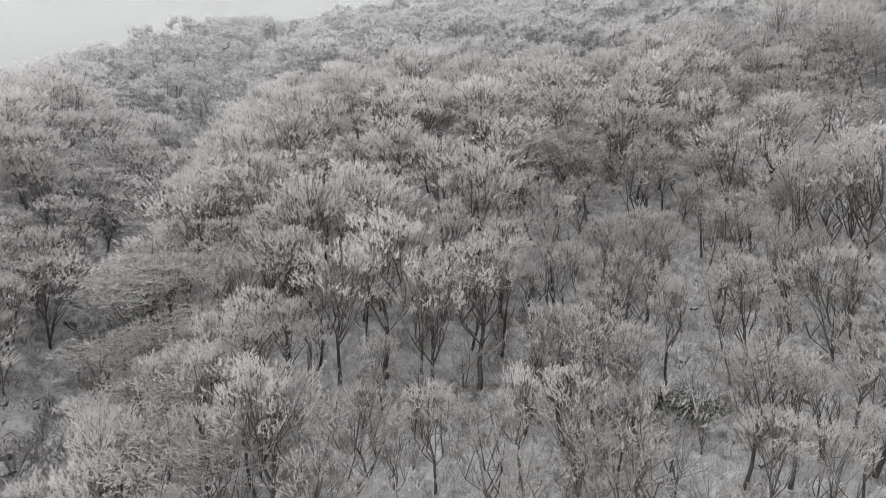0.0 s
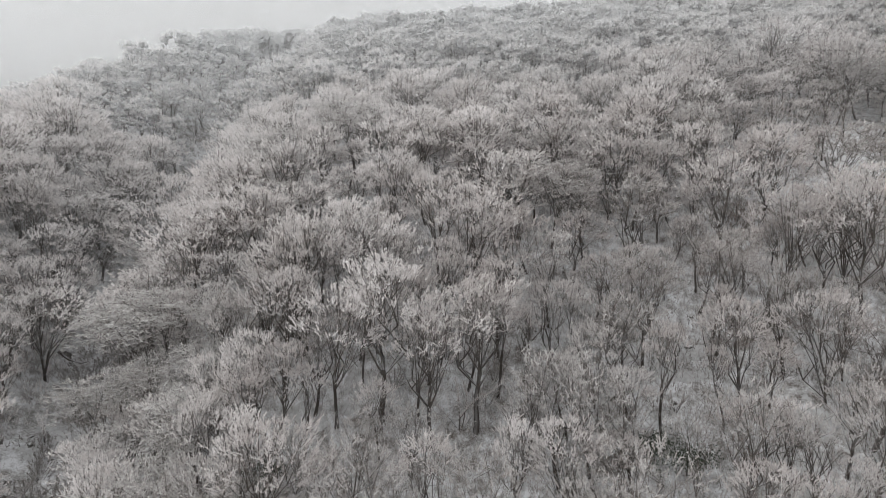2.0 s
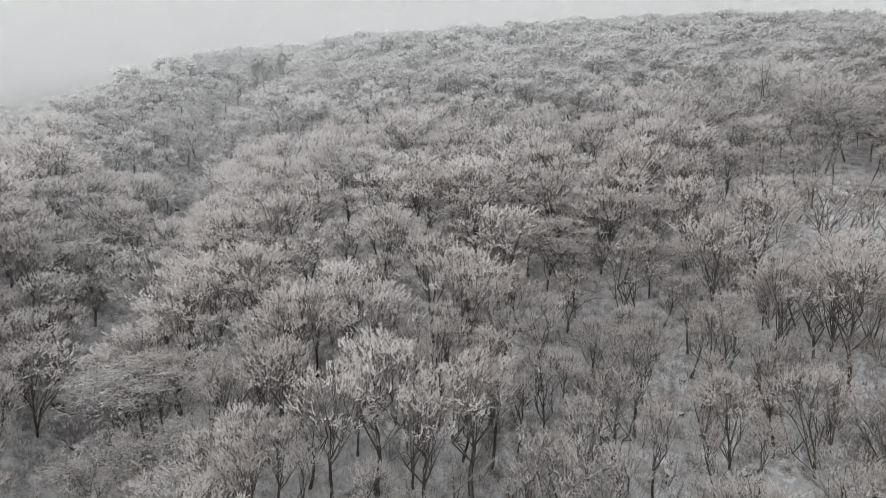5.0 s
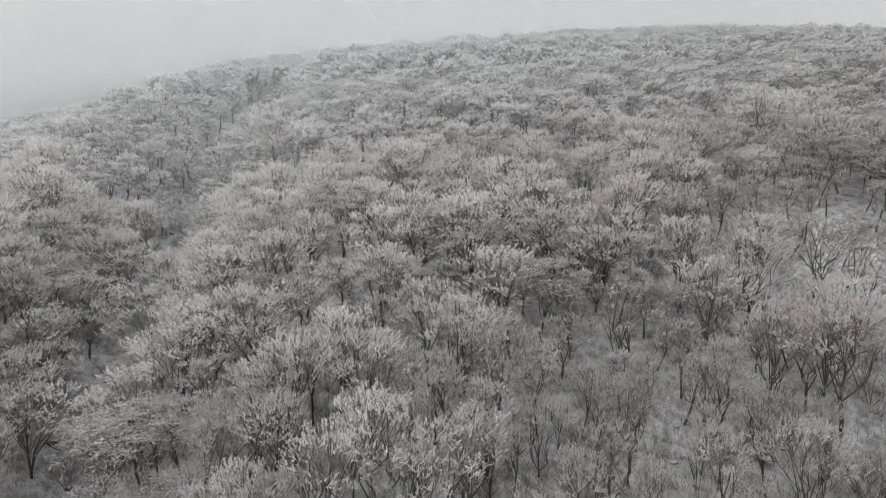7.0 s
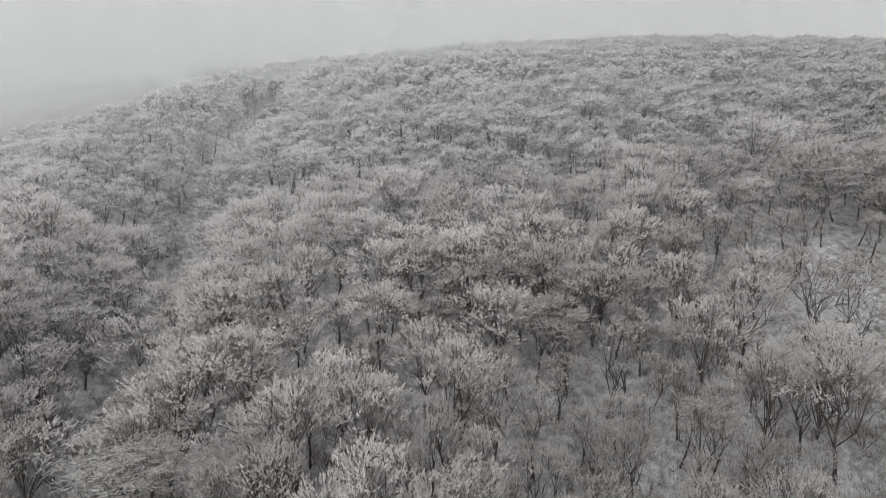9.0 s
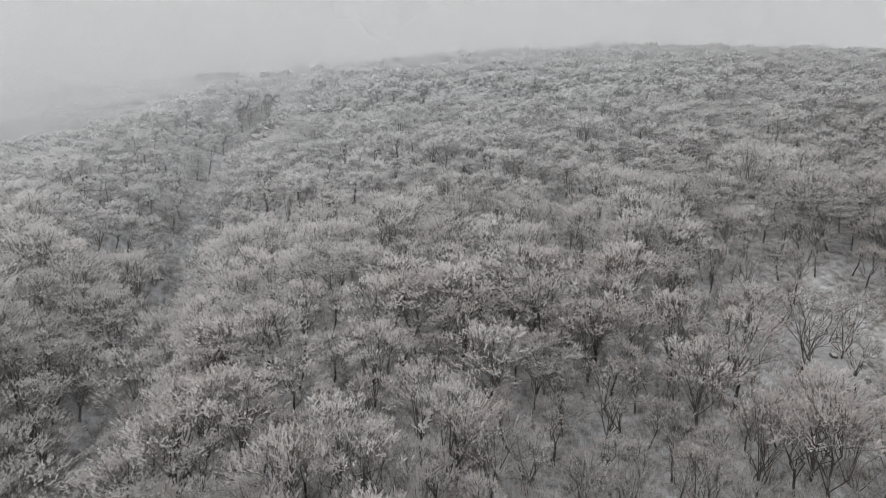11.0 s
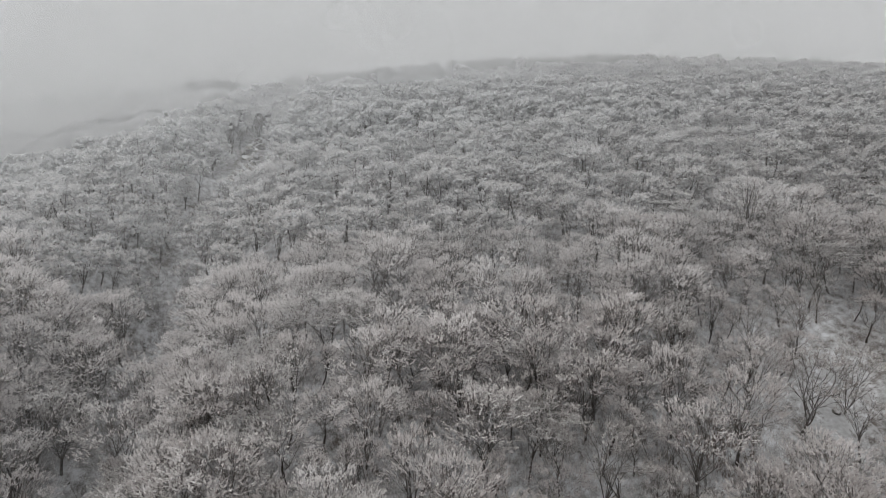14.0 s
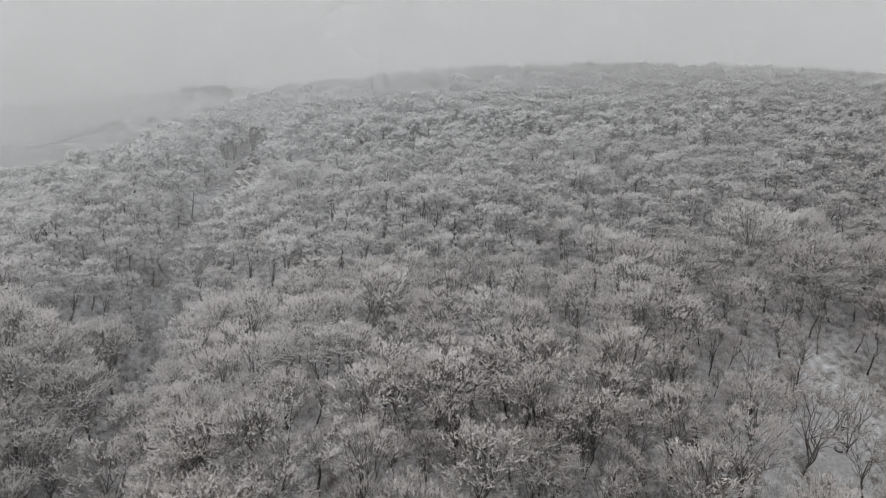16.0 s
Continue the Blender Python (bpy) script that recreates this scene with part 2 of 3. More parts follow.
def ground(x, y):
    """Height of the hillside: a spur, the gully beside it, the lower flank beyond, a shoulder on the other side."""
    x, y = np.asarray(x, float), np.asarray(y, float)
    z = sum(ridge(y + d) for d in (-12, -6, 0, 6, 12)) / 5
    g = gully_x(y)
    left = np.clip(g - x, 0, None)
    z = z - smooth(5, 60, left) * np.interp(y, [40, 100, 150, 200, 250, 300, 340, 420, 465], [2, 2, 12, 18, 19, 17, 14, 11, 0]) - np.clip(left - np.interp(y, [150, 200, 360, 450], [30, 48, 66, 12]), 0, 300) * np.interp(y, [360, 430], [0.175, 0.10])
    depth = np.interp(y, [20, 60, 98, 144, 180, 211, 240, 275, 330], [4, 10, 24, 20, 13, 10, 11, 8, 0])
    d = (x - g) / np.where(x > g, 19.0, 17.0)
    z = z - depth * np.exp(-d * d)
    z = z + np.interp(y, [60, 110, 180, 300], [0.13, 0.10, 0.07, 0.068]) * np.clip(x - np.interp(y, [110, 300], [20, -30]), 0, np.interp(y, [110, 300], [110, 160]))
    z = z - 0.0009 * np.clip(x - 235, 0, 300) ** 2
    z = z + 7.0 * np.exp(-((x + 56) / 7) ** 2 - ((y - 224) / 11) ** 2)
    z = z - 6.0 * np.exp(-((x + 75) / 52) ** 2) * smooth(250, 350, y)
    lumps = np.sin(x * 0.31 + 1.7 * np.sin(y * 0.13)) * np.sin(y * 0.27 + 1.3 * np.sin(x * 0.17)) + 0.5 * np.sin(x * 0.83 + y * 0.41) * np.sin(y * 0.77 - x * 0.29)
    return z + 0.45 * lumps * smooth(900, 500, np.hypot(x, y))


def mesh_of(name, verts, faces, mat, shade=False):
    me = bpy.data.meshes.new(name)
    verts = np.asarray(verts, np.float32)
    me.from_pydata([], [], [])
    sizes = np.fromiter((len(f) for f in faces), np.int32, len(faces)) if not isinstance(faces, np.ndarray) else np.full(len(faces), faces.shape[1], np.int32)
    flat = faces.ravel().astype(np.int32) if isinstance(faces, np.ndarray) else np.fromiter((i for f in faces for i in f), np.int32)
    me.vertices.add(len(verts))
    me.vertices.foreach_set("co", verts.ravel())
    me.loops.add(len(flat))
    me.loops.foreach_set("vertex_index", flat)
    me.polygons.add(len(sizes))
    me.polygons.foreach_set("loop_start", np.concatenate([[0], np.cumsum(sizes)[:-1]]).astype(np.int32))
    me.polygons.foreach_set("use_smooth", np.full(len(sizes), shade))
    me.update(calc_edges=True)
    me.validate()
    me.materials.append(mat)
    return me


def axis_steps(marks):
    out = []
    for a, b, step in marks:
        out.append(np.arange(a, b, step))
    return np.concatenate(out + [[marks[-1][1]]])


gx = axis_steps([(-3500, -500, 250), (-500, -160, 12), (-160, 160, 2.0), (160, 500, 12), (500, 3500, 250)])
gy = axis_steps([(-3500, -200, 250), (-200, 40, 12), (40, 190, 2.0), (190, 420, 4.0), (420, 800, 20), (800, 3500, 250)])
GX, GY = np.meshgrid(gx, gy)
gi = np.arange(GX.size).reshape(GX.shape)
quads = np.stack([gi[:-1, :-1], gi[:-1, 1:], gi[1:, 1:], gi[1:, :-1]], -1).reshape(-1, 4)
hill = new("ground", mesh_of("ground", np.stack([GX, GY, ground(GX, GY)], -1).reshape(-1, 3), quads, SNOW, True))
tagged(hill, "steep hillside of thin snow over brown leaf litter", "ground", kind="structure")


def snow_patch(x, y, wide, deep, seed):
    """A drift of clean snow in a clearing, with an uneven rim that thins out to nothing."""
    rs = np.random.default_rng(seed)
    rays, rings = 40, 7
    reach = 1 + 0.22 * np.sin(np.arange(rays) * 2 * math.pi / rays * 3 + rs.uniform(0, 6)) + rs.normal(size=rays) * 0.10
    V = [(x, y, float(ground(x, y)) + 0.09)]
    for r in range(1, rings + 1):
        for a in range(rays):
            t = r / rings
            w = 2 * math.pi * a / rays
            px, py = x + math.cos(w) * wide * t * reach[a], y + math.sin(w) * deep * t * reach[a]
            V.append((px, py, float(ground(px, py)) + 0.09 * (1 - t ** 3) - 0.03 * t + rs.normal() * 0.015))
    F = [(0, 1 + a, 1 + (a + 1) % rays) for a in range(rays)]
    for r in range(rings - 1):
        for a in range(rays):
            i, j = 1 + r * rays, 1 + (r + 1) * rays
            F.append((i + a, j + a, j + (a + 1) % rays, i + (a + 1) % rays))
    ob = new("snow_patch", mesh_of("snow_patch", V, F, DRIFT, True))
    return tagged(ob, "patch of clean snow lying in a clearing", "snow", kind="structure")


for i, (x, y, wide, deep) in enumerate(((70, 97.5, 5, 5), (76, 104, 4.5, 5), (-8.5, 69.5, 4, 3), (29, 71.6, 5, 2.6), (40.5, 62, 6, 4), (37, 54.5, 5, 3.5), (-53, 79, 4, 6), (-46, 71, 3.5, 4),
                                        (5, 55.5, 4.5, 2.5), (-4, 54, 3, 2.5), (46, 70, 4, 3.5), (-16, 66.5, 3, 2.2), (20, 64, 3.5, 2.2), (55, 84, 4, 4))):
    snow_patch(x, y, wide, deep, 200 + i)


# ---------- veils of cloud about the hilltop ----------
def fog_veil(y0, amount, low, tall, beyond):
    xs = np.linspace(-520, 520, 53)
    ys = y0 - 0.22 * np.clip(-xs - 30, 0, 170) + 0.0001 * np.clip(xs, 0, None) ** 2 + 6 * np.sin(xs * 0.02 + y0)
    rows = 9
    v = np.linspace(0, 1, rows)
    foot = ground(xs, ys) - low
    P = np.stack([np.tile(xs, (rows, 1)), np.tile(ys, (rows, 1)) + 20 * v[:, None], foot + v[:, None] * tall], -1)
    i = np.arange(rows * 53).reshape(rows, 53)
    f = np.stack([i[:-1, :-1], i[:-1, 1:], i[1:, 1:], i[1:, :-1]], -1).reshape(-1, 4)
    me = mesh_of("fog_bank", P.reshape(-1, 3), f, fog_material("fog", amount, beyond), True)
    lay = me.uv_layers.new(name="UVMap")
    vi = np.zeros(len(me.loops), np.int32)
    me.loops.foreach_get("vertex_index", vi)
    uv = np.stack([(xs[vi % 53] + 520) / 1040, v[vi // 53]], -1).astype(np.float32)
    lay.data.foreach_set("uv", uv.ravel())
    return tagged(new("fog_bank", me), "thin grey veil of low cloud over the hilltop", "fog", kind="stuff")


for y0, amount in ((112, 0.08), (162, 0.12), (214, 0.18), (266, 0.24), (330, 0.30), (478, 0.50), (545, 0.9)):
    fog_veil(y0, amount, 4, 150 + 0.2 * y0, 0.8 if y0 < 200 else 1.2 if y0 < 250 else 2.1)


# ---------- trees ----------
def unit(v):
    return v / (np.linalg.norm(v) + 1e-9)


def across(d, rng):
    return unit(np.cross(d, rng.normal(size=3)))


def tube(V, F, pts, radii, sides):
    base = len(V)
    for i, p in enumerate(pts):
        d = unit(pts[min(i + 1, len(pts) - 1)] - pts[max(i - 1, 0)])
        a = unit(np.cross(d, (0.31, 0.95, 0.05)))
        b = np.cross(d, a)
        for k in range(sides):
            w = 2 * math.pi * k / sides
            V.append(p + radii[i] * (math.cos(w) * a + math.sin(w) * b))
    for i in range(len(pts) - 1):
        for k in range(sides):
            q = base + i * sides
            F.append((q + k, q + (k + 1) % sides, q + sides + (k + 1) % sides, q + sides + k))


def bend(p, d, length, steps, rng, wander, lift):
    """A crooked line from p along d that turns upwards as it goes."""
    pts, dirs = [p], [d]
    for _ in range(steps):
        d = unit(d + rng.normal(size=3) * wander + np.array((0, 0, lift)))
        p = p + d * length / steps
        pts.append(p)
        dirs.append(d)
    return pts, dirs


def sprig(V, F, p, d, length, width, rng):
    s = across(d, rng) * width * 0.5
    i = len(V)
    V.extend((p - s, p + s, p + d * length))
    F.append((i, i + 1, i + 2))


def lengths(v):
    return np.linalg.norm(v, axis=-1, keepdims=True) + 1e-9


def plumes(rng, base, aim, long, blades, reach, width, splay):
    """Feathers of rimed twigs: each a line from base along aim, with tapered blades splayed off it."""
    n = len(base)
    u = rng.uniform(0, 1, (n, blades, 1))
    root = base[:, None] + aim[:, None] * long[:, None, None] * u * 0.8
    d = aim[:, None] + rng.normal(size=(n, blades, 3)) * splay
    d = d / lengths(d)
    s = np.cross(d, rng.normal(size=(n, blades, 3)))
    s = s / lengths(s) * width * 0.5 * rng.uniform(0.6, 1.3, (n, blades, 1))
    tip = root + d * reach * rng.uniform(0.6, 1.2, (n, blades, 1)) * (1.1 - 0.4 * u)
    V = np.stack([root - s, root + s, tip], 2).reshape(-1, 3)
    return V, np.arange(len(V)).reshape(-1, 3)


def arc(a, c, b, steps, rng, wander):
    """A crooked line from a to b, bowed towards c."""
    out = []
    for i in range(steps + 1):
        t = i / steps
        p = (1 - t) ** 2 * a + 2 * t * (1 - t) * c + t * t * b
        out.append(p + (rng.normal(size=3) * wander if 0 < i < steps else 0))
    return out


FORMS = {
    # how low the heads hang, the crown's share of the height, its half width by the height, where the limbs part, their number,
    # how flat the sprays lie, the size of one head of shoots by the half width
    "spreading": dict(low=-0.05, deep=0.70, wide=0.30, bole=0.30, limbs=6, flat=0.0, head=0.25),
    "upright": dict(low=-0.1, deep=0.62, wide=0.235, bole=0.40, limbs=5, flat=0.0, head=0.30),
    "clump": dict(low=-0.12, deep=0.70, wide=0.33, bole=0.05, limbs=7, flat=0.0, head=0.25),
    "full": dict(low=-0.5, deep=0.82, wide=0.31, bole=0.20, limbs=7, flat=0.0, head=0.25),
    "layered": dict(low=-0.3, deep=0.62, wide=0.36, bole=0.26, limbs=7, flat=0.97, head=0.34),
}


def clump(V, F, c, r, rng):
    """A small uneven lump of twigs matted with rime."""
    i = len(V)
    q, _ = np.linalg.qr(rng.normal(size=(3, 3)))
    for d in (q[0], q[1], -q[0], -q[1], q[2], -q[2]):
        V.append(c + r * d * np.array((0.9, 0.9, 1.1)) * rng.uniform(0.65, 1.3))
    if np.dot(np.cross(q[0], q[1]), q[2]) < 0:
        V[i], V[i + 2] = V[i + 2], V[i]
    for a, b in ((0, 1), (1, 2), (2, 3), (3, 0)):
        F.extend(((i + a, i + b, i + 4), (i + b, i + a, i + 5)))


def grow_tree(form, seed, height, boughs, feathers, blades, reach, width, sides, lump=0.0, inner=8):
    """Meshes of one tree: trunk, each limb with its boughs, and the crown, a dome of many small heads of rimed shoots."""
    rng = np.random.default_rng(seed)
    k = FORMS[form]
    fine = sides > 3
    r0 = height * 0.0108
    trunk, limbs, bare, matted = ([], []), [], ([], []), ([], [])
    lean = unit(np.array((rng.normal() * 0.08, rng.normal() * 0.08, 1.0)))
    pts, _ = bend(np.array((0, 0, -0.6)), lean, height * k["bole"] + 0.6, 4, rng, 0.07, 0.02)
    radii = [r0 * s for s in (1.6, 1.05, 0.95, 0.88, 0.82)]
    if fine:
        tube(*trunk, pts, radii, sides + 1)
    else:
        tube(*trunk, pts[::4], radii[::4], 3)
    fork = pts[-1]
    half = np.array((k["wide"], k["wide"], k["deep"] / 2)) * height
    heart = np.array((fork[0] * 1.5, fork[1] * 1.5, height * (1 - k["deep"] / 2)))
    lop = 1 + 0.16 * rng.normal(size=8)
    head = half[0] * k["head"]
    base, aim, long = [], [], []

    def shell(w, tilt, share):
        grow = np.interp(w % 6.283, np.linspace(0, 6.283, 9), np.append(lop, lop[0]))
        return heart + share * half * np.array((math.cos(w) * math.sin(tilt) * grow, math.sin(w) * math.sin(tilt) * grow, math.cos(tilt)))

    turn = rng.uniform(0, 6.28)
    for i in range(k["limbs"]):
        leader = i == 0
        w = turn + i * 2.4 + rng.normal() * 0.25
        end = shell(w, 0.12 if leader else rng.uniform(0.6, 1.0), 0.72)
        p = fork if form == "clump" or leader else pts[-2] + (fork - pts[-2]) * rng.uniform(-0.2, 1.0)
        out = end - p
        lp = arc(p, p + np.array((out[0] * 0.35, out[1] * 0.35, out[2] * 0.62)), end, 5, rng, height * (0.036 if fine else 0.03))
        rl = r0 * (0.55 if leader else 0.42)
        V, F = [], []
        rr = [rl, rl * 0.82, rl * 0.64, rl * 0.48, rl * 0.32, rl * 0.14]
        if fine:
            tube(V, F, lp, rr, sides)
        else:
            tube(V, F, [lp[0], lp[2], lp[5]], [rr[0], rr[2], rr[5]], 3)
        for j in range(boughs):
            a = 1 + (j * 3 + i) % 4
            q = lp[a]
            tilt = math.acos(rng.uniform(0.72, 1.0) if leader else rng.uniform(k["low"] - (0 if sides > 4 else 0.28), 0.95))
            target = shell(w + j * 2.4 if leader else w + rng.normal() * 0.45, tilt, rng.uniform(0.74, 1.0))
            if k["flat"]:
                target[2] = heart[2] + half[2] * (round((target[2] - heart[2]) / half[2] * 2.6) / 2.6)
            mid_p = (q + target) / 2 + np.array((0, 0, (0.10 - 0.14 * k["flat"]) * np.linalg.norm(target - q)))
            bp = arc(q, mid_p, target, 2, rng, height * 0.008)
            rb = max(rl * 0.30, 0.016)
            if fine:
                side = rng.integers(sides)
                ring = [a * sides + (side + n) % sides for n in range(3)]
                for pt, r in zip(bp[1:], (rb, rb * 0.4)):
                    d = unit(pt - q)
                    c1 = unit(np.cross(d, (0.3, 0.9, 0.2)))
                    c2 = np.cross(d, c1)
                    nxt = []
                    for n in range(3):
                        nxt.append(len(V))
                        V.append(pt + r * (math.cos(2.094 * n) * c1 + math.sin(2.094 * n) * c2))
                    F.extend((ring[n], ring[(n + 1) % 3], nxt[(n + 1) % 3], nxt[n]) for n in range(3))
                    ring = nxt
            away = unit((target - heart) / half)
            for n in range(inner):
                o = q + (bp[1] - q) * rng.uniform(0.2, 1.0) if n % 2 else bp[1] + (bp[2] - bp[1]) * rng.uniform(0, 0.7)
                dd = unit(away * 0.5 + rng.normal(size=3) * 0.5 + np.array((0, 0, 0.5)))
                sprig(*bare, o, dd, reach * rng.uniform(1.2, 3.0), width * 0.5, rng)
            size = head * rng.uniform(0.75, 1.25)
            core = target - away * size * 0.7
            if lump:
                clump(*matted, core - away * lump * 0.3, lump * rng.uniform(0.8, 1.2), rng)
            m = max(3, int(feathers * rng.uniform(0.8, 1.2)))
            if k["flat"]:
                base.append(core + rng.normal(size=(m, 3)) * size * np.array((0.6, 0.6, 0.13)))
                way = np.array((away[0] * 0.7, away[1] * 0.7, 0.10)) + rng.normal(size=(m, 3)) * np.array((0.7, 0.7, 0.2))
            else:
                base.append(core + rng.normal(size=(m, 3)) * size * np.array((0.36, 0.36, 0.20)))
                way = away * 0.5 + np.array((0, 0, 0.85)) + rng.normal(size=(m, 3)) * np.array((0.46, 0.46, 0.28))
            aim.append(way / lengths(way))
            long.append(size * rng.uniform(0.65, 1.1, m))
        limbs.append((V, F))
    crown = plumes(rng, np.concatenate(base), np.concatenate(aim), np.concatenate(long), blades, reach, width, 0.28 if k["flat"] else 0.34)
    return trunk, limbs, crown, bare, matted


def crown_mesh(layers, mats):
    """The rimed outer twigs, the bare brown ones inside, darkened as painted shade, and the matted tufts, as one crown.
    """
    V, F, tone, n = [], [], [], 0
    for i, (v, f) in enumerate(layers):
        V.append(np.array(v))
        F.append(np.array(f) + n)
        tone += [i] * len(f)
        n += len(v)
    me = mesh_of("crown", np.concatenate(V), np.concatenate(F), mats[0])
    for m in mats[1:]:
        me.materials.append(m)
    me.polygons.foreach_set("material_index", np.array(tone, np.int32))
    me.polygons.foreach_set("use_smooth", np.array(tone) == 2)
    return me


def part(name, geo, mat, parent, label="", shade=False):
    ob = new(name, geo if isinstance(geo, bpy.types.Mesh) else mesh_of(name, geo[0], geo[1], mat, shade))
    ob.parent = parent
    return tagged(ob, label)


def tree_thing(name, label, form, seed, height, mat, boughs=8, feathers=8, blades=8, close=False):
    """A tree with its parts; close ones carry more and finer twigs."""
    if close:
        trunk, limbs, crown, inner, _ = grow_tree(form, seed + 100, height, boughs, feathers - 1, blades + 6, 0.36, 0.072, 5, 0.0, 16)
    else:
        trunk, limbs, crown, inner, _ = grow_tree(form, seed, height, boughs, feathers, blades, 0.40, 0.115, 4, 0.0, 10)
    root = new(name)
    part("trunk", trunk, BARK, root, "dark trunk", True)
    for g in limbs:
        part("limb", g, LIMB, root, "", True)
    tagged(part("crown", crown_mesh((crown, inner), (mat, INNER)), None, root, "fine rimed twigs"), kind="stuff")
    return tagged(root, label, "tree", "trees on the slope")


KINDS = [
    ("beech_tree", "spreading leafless beech with rime-white twigs on the snowy slope", "spreading", 11, 15.5, TWIG),
    ("beech_tree", "leafless beech with forked dark trunk and frosted dome crown", "spreading", 12, 14.0, TWIG),
    ("beech_tree", "tall leafless beech with slim dark trunk and frosted top", "upright", 13, 16.5, TWIG),
    ("beech_tree", "upright bare beech with pale frosted branches on snow", "upright", 14, 14.5, TWIG),
    ("many_stemmed_beech", "bare beech clump of several dark stems fanning from one base", "clump", 15, 13.0, TWIG),
    ("many_stemmed_beech", "frosted many-stemmed beech fanning out above thin snow", "clump", 16, 14.5, TWIG),
    ("layered_beech", "frosted beech with flat layered sprays of white twigs", "layered", 17, 13.5, FROSTED, 6, 11, 10),
    ("bare_beech", "open-crowned beech with long dark limbs and little frost", "spreading", 19, 14.0, THINLY, 5, 5, 8),
    ("bare_beech", "many-limbed beech with thin frost and dark curved branches", "clump", 20, 12.5, THINLY, 5, 5, 8),
    ("beech_tree", "broad leafless beech with a full dome of white rimed shoots", "full", 21, 14.0, TWIG),
    ("beech_tree", "leafless beech with rounded frosted crown among close neighbours", "full", 22, 13.0, TWIG),
    ("beech_tree", "wide leafless beech with heaped tufts of rimed twigs", "full", 23, 14.5, TWIG, 8, 7, 9),
    ("beech_tree", "leafless beech with uneven frosted crown over dark limbs", "spreading", 24, 13.5, TWIG, 8, 7, 9),
]
TREES = {(i, False): tree_thing(*k) for i, k in enumerate(KINDS)}
TREES.update({(i, True): tree_thing(*k, close=True) for i, k in enumerate(KINDS[:9])})
SPREAD, FORKED, TALL, SLIM, CLUMP, FAN, LAYER, OPEN, THIN = range(9)

# the trees that stand out, by their foot and kind
MARKED = [
    (-11.7, 65.4, SPREAD, 1.09), (-9.3, 70.1, SLIM, 0.86), (-2.4, 66.8, FORKED, 0.87), (7.7, 54.4, TALL, 0.79),
    (-0.8, 53.9, FORKED, 0.93), (31.6, 63.4, TALL, 0.73), (41.4, 68.8, OPEN, 1.06), (25.2, 72.0, OPEN, 1.03),
    (29.1, 70.5, SLIM, 0.52), (41.5, 57.6, OPEN, 0.88), (-42.4, 74.0, SLIM, 0.53), (-64.5, 100.5, CLUMP, 1.12),
    (-9.0, 100.6, TALL, 0.55), (-5.9, 99.8, FORKED, 0.75), (5.8, 90.7, SLIM, 0.57), (54.7, 108.5, TALL, 0.69),
    (48.0, 106.4, THIN, 1.12), (62.4, 94.2, THIN, 1.09), (71.2, 96.5, THIN, 0.90), (-14.9, 62.9, SLIM, 0.86),
    (26.0, 57.2, THIN, 0.77), (-58.6, 76.6, FAN, 0.83), (-29.8, 76.3, LAYER, 0.94), (-33.6, 70.3, LAYER, 0.87),
    (18.3, 128.4, TALL, 0.66), (14.4, 82.2, SLIM, 0.52), (18.3, 67.6, FAN, 0.87), (-6.7, 82.2, SLIM, 0.55),
]

rng = np.random.default_rng(5)


def bare(x, y):
    """Where no tree stands: the gully's bed and the snowy clearings."""
    if abs(x - float(gully_x(y)) - 1) < (6.0 if y < 165 else 4.2) and 60 < y < 215:
        return True
    return any(((x - a) / w) ** 2 + ((y - b) / h) ** 2 < 1 for a, b, w, h in CLEARINGS)


CLEARINGS = [(70, 97.5, 7, 7), (-143, 448, 24, 9), (-90, 446, 10, 7), (77, 103, 8, 9), (-53, 76, 5, 8), (40, 64, 4, 4), (-57, 211, 8.5, 15), (-53.5, 198, 10, 12), (-50, 185, 9, 11),
             (-43, 57, 6, 6), (-60, 229, 8, 7), (-48, 66, 6, 7)]


def scatter(x0, x1, y0, y1, gap, taken, tries, anywhere=False):
    """Darts thrown at a stretch of the hill, kept where they fall clear of the others."""
    cells, out = {}, []
    for x, y in taken:
        cells.setdefault((int(x // 8), int(y // 8)), []).append((x, y))
    for _ in range(tries):
        x, y = rng.uniform(x0, x1), rng.uniform(y0, y1)
        if abs(x) > 0.86 * y + 14 or (bare(x, y) and not anywhere):
            continue
        g = gap * rng.uniform(0.8, 1.25)
        cx, cy = int(x // 8), int(y // 8)
        if all((x - a) ** 2 + (y - b) ** 2 > g * g for i in (-1, 0, 1) for j in (-1, 0, 1) for a, b in cells.get((cx + i, cy + j), ())):
            cells.setdefault((cx, cy), []).append((x, y))
            out.append((x, y))
    return out


NEAR_END, MID_END, FAR_END = 82.0, 190.0, 490.0
marked_xy = [(x, y) for x, y, _, _ in MARKED]
near = scatter(-96, 96, 46, NEAR_END, 4.1, marked_xy, 9000)


def in_the_open(x, y):
    """The thinly wooded foot of the slope and the snowy flat above it."""
    return (x > 18 and y < 78) or y < 62 or (43 < x < 84 and 84 < y < 112)


near = [(x, y) for x, y in near if not (in_the_open(x, y) and rng.uniform() < 0.15)]
mid = scatter(-130, 130, NEAR_END, 135, 4.65, near + marked_xy, 12000)
mid = [(x, y) for x, y in mid if not (in_the_open(x, y) and rng.uniform() < 0.38)]
upper = scatter(-180, 180, 135, MID_END, 5.7, mid, 20000)
far = scatter(-300, 300, MID_END, 320, 7.0, upper, 40000)
farthest = scatter(-400, 400, 320, FAR_END, 11.5, far, 40000)


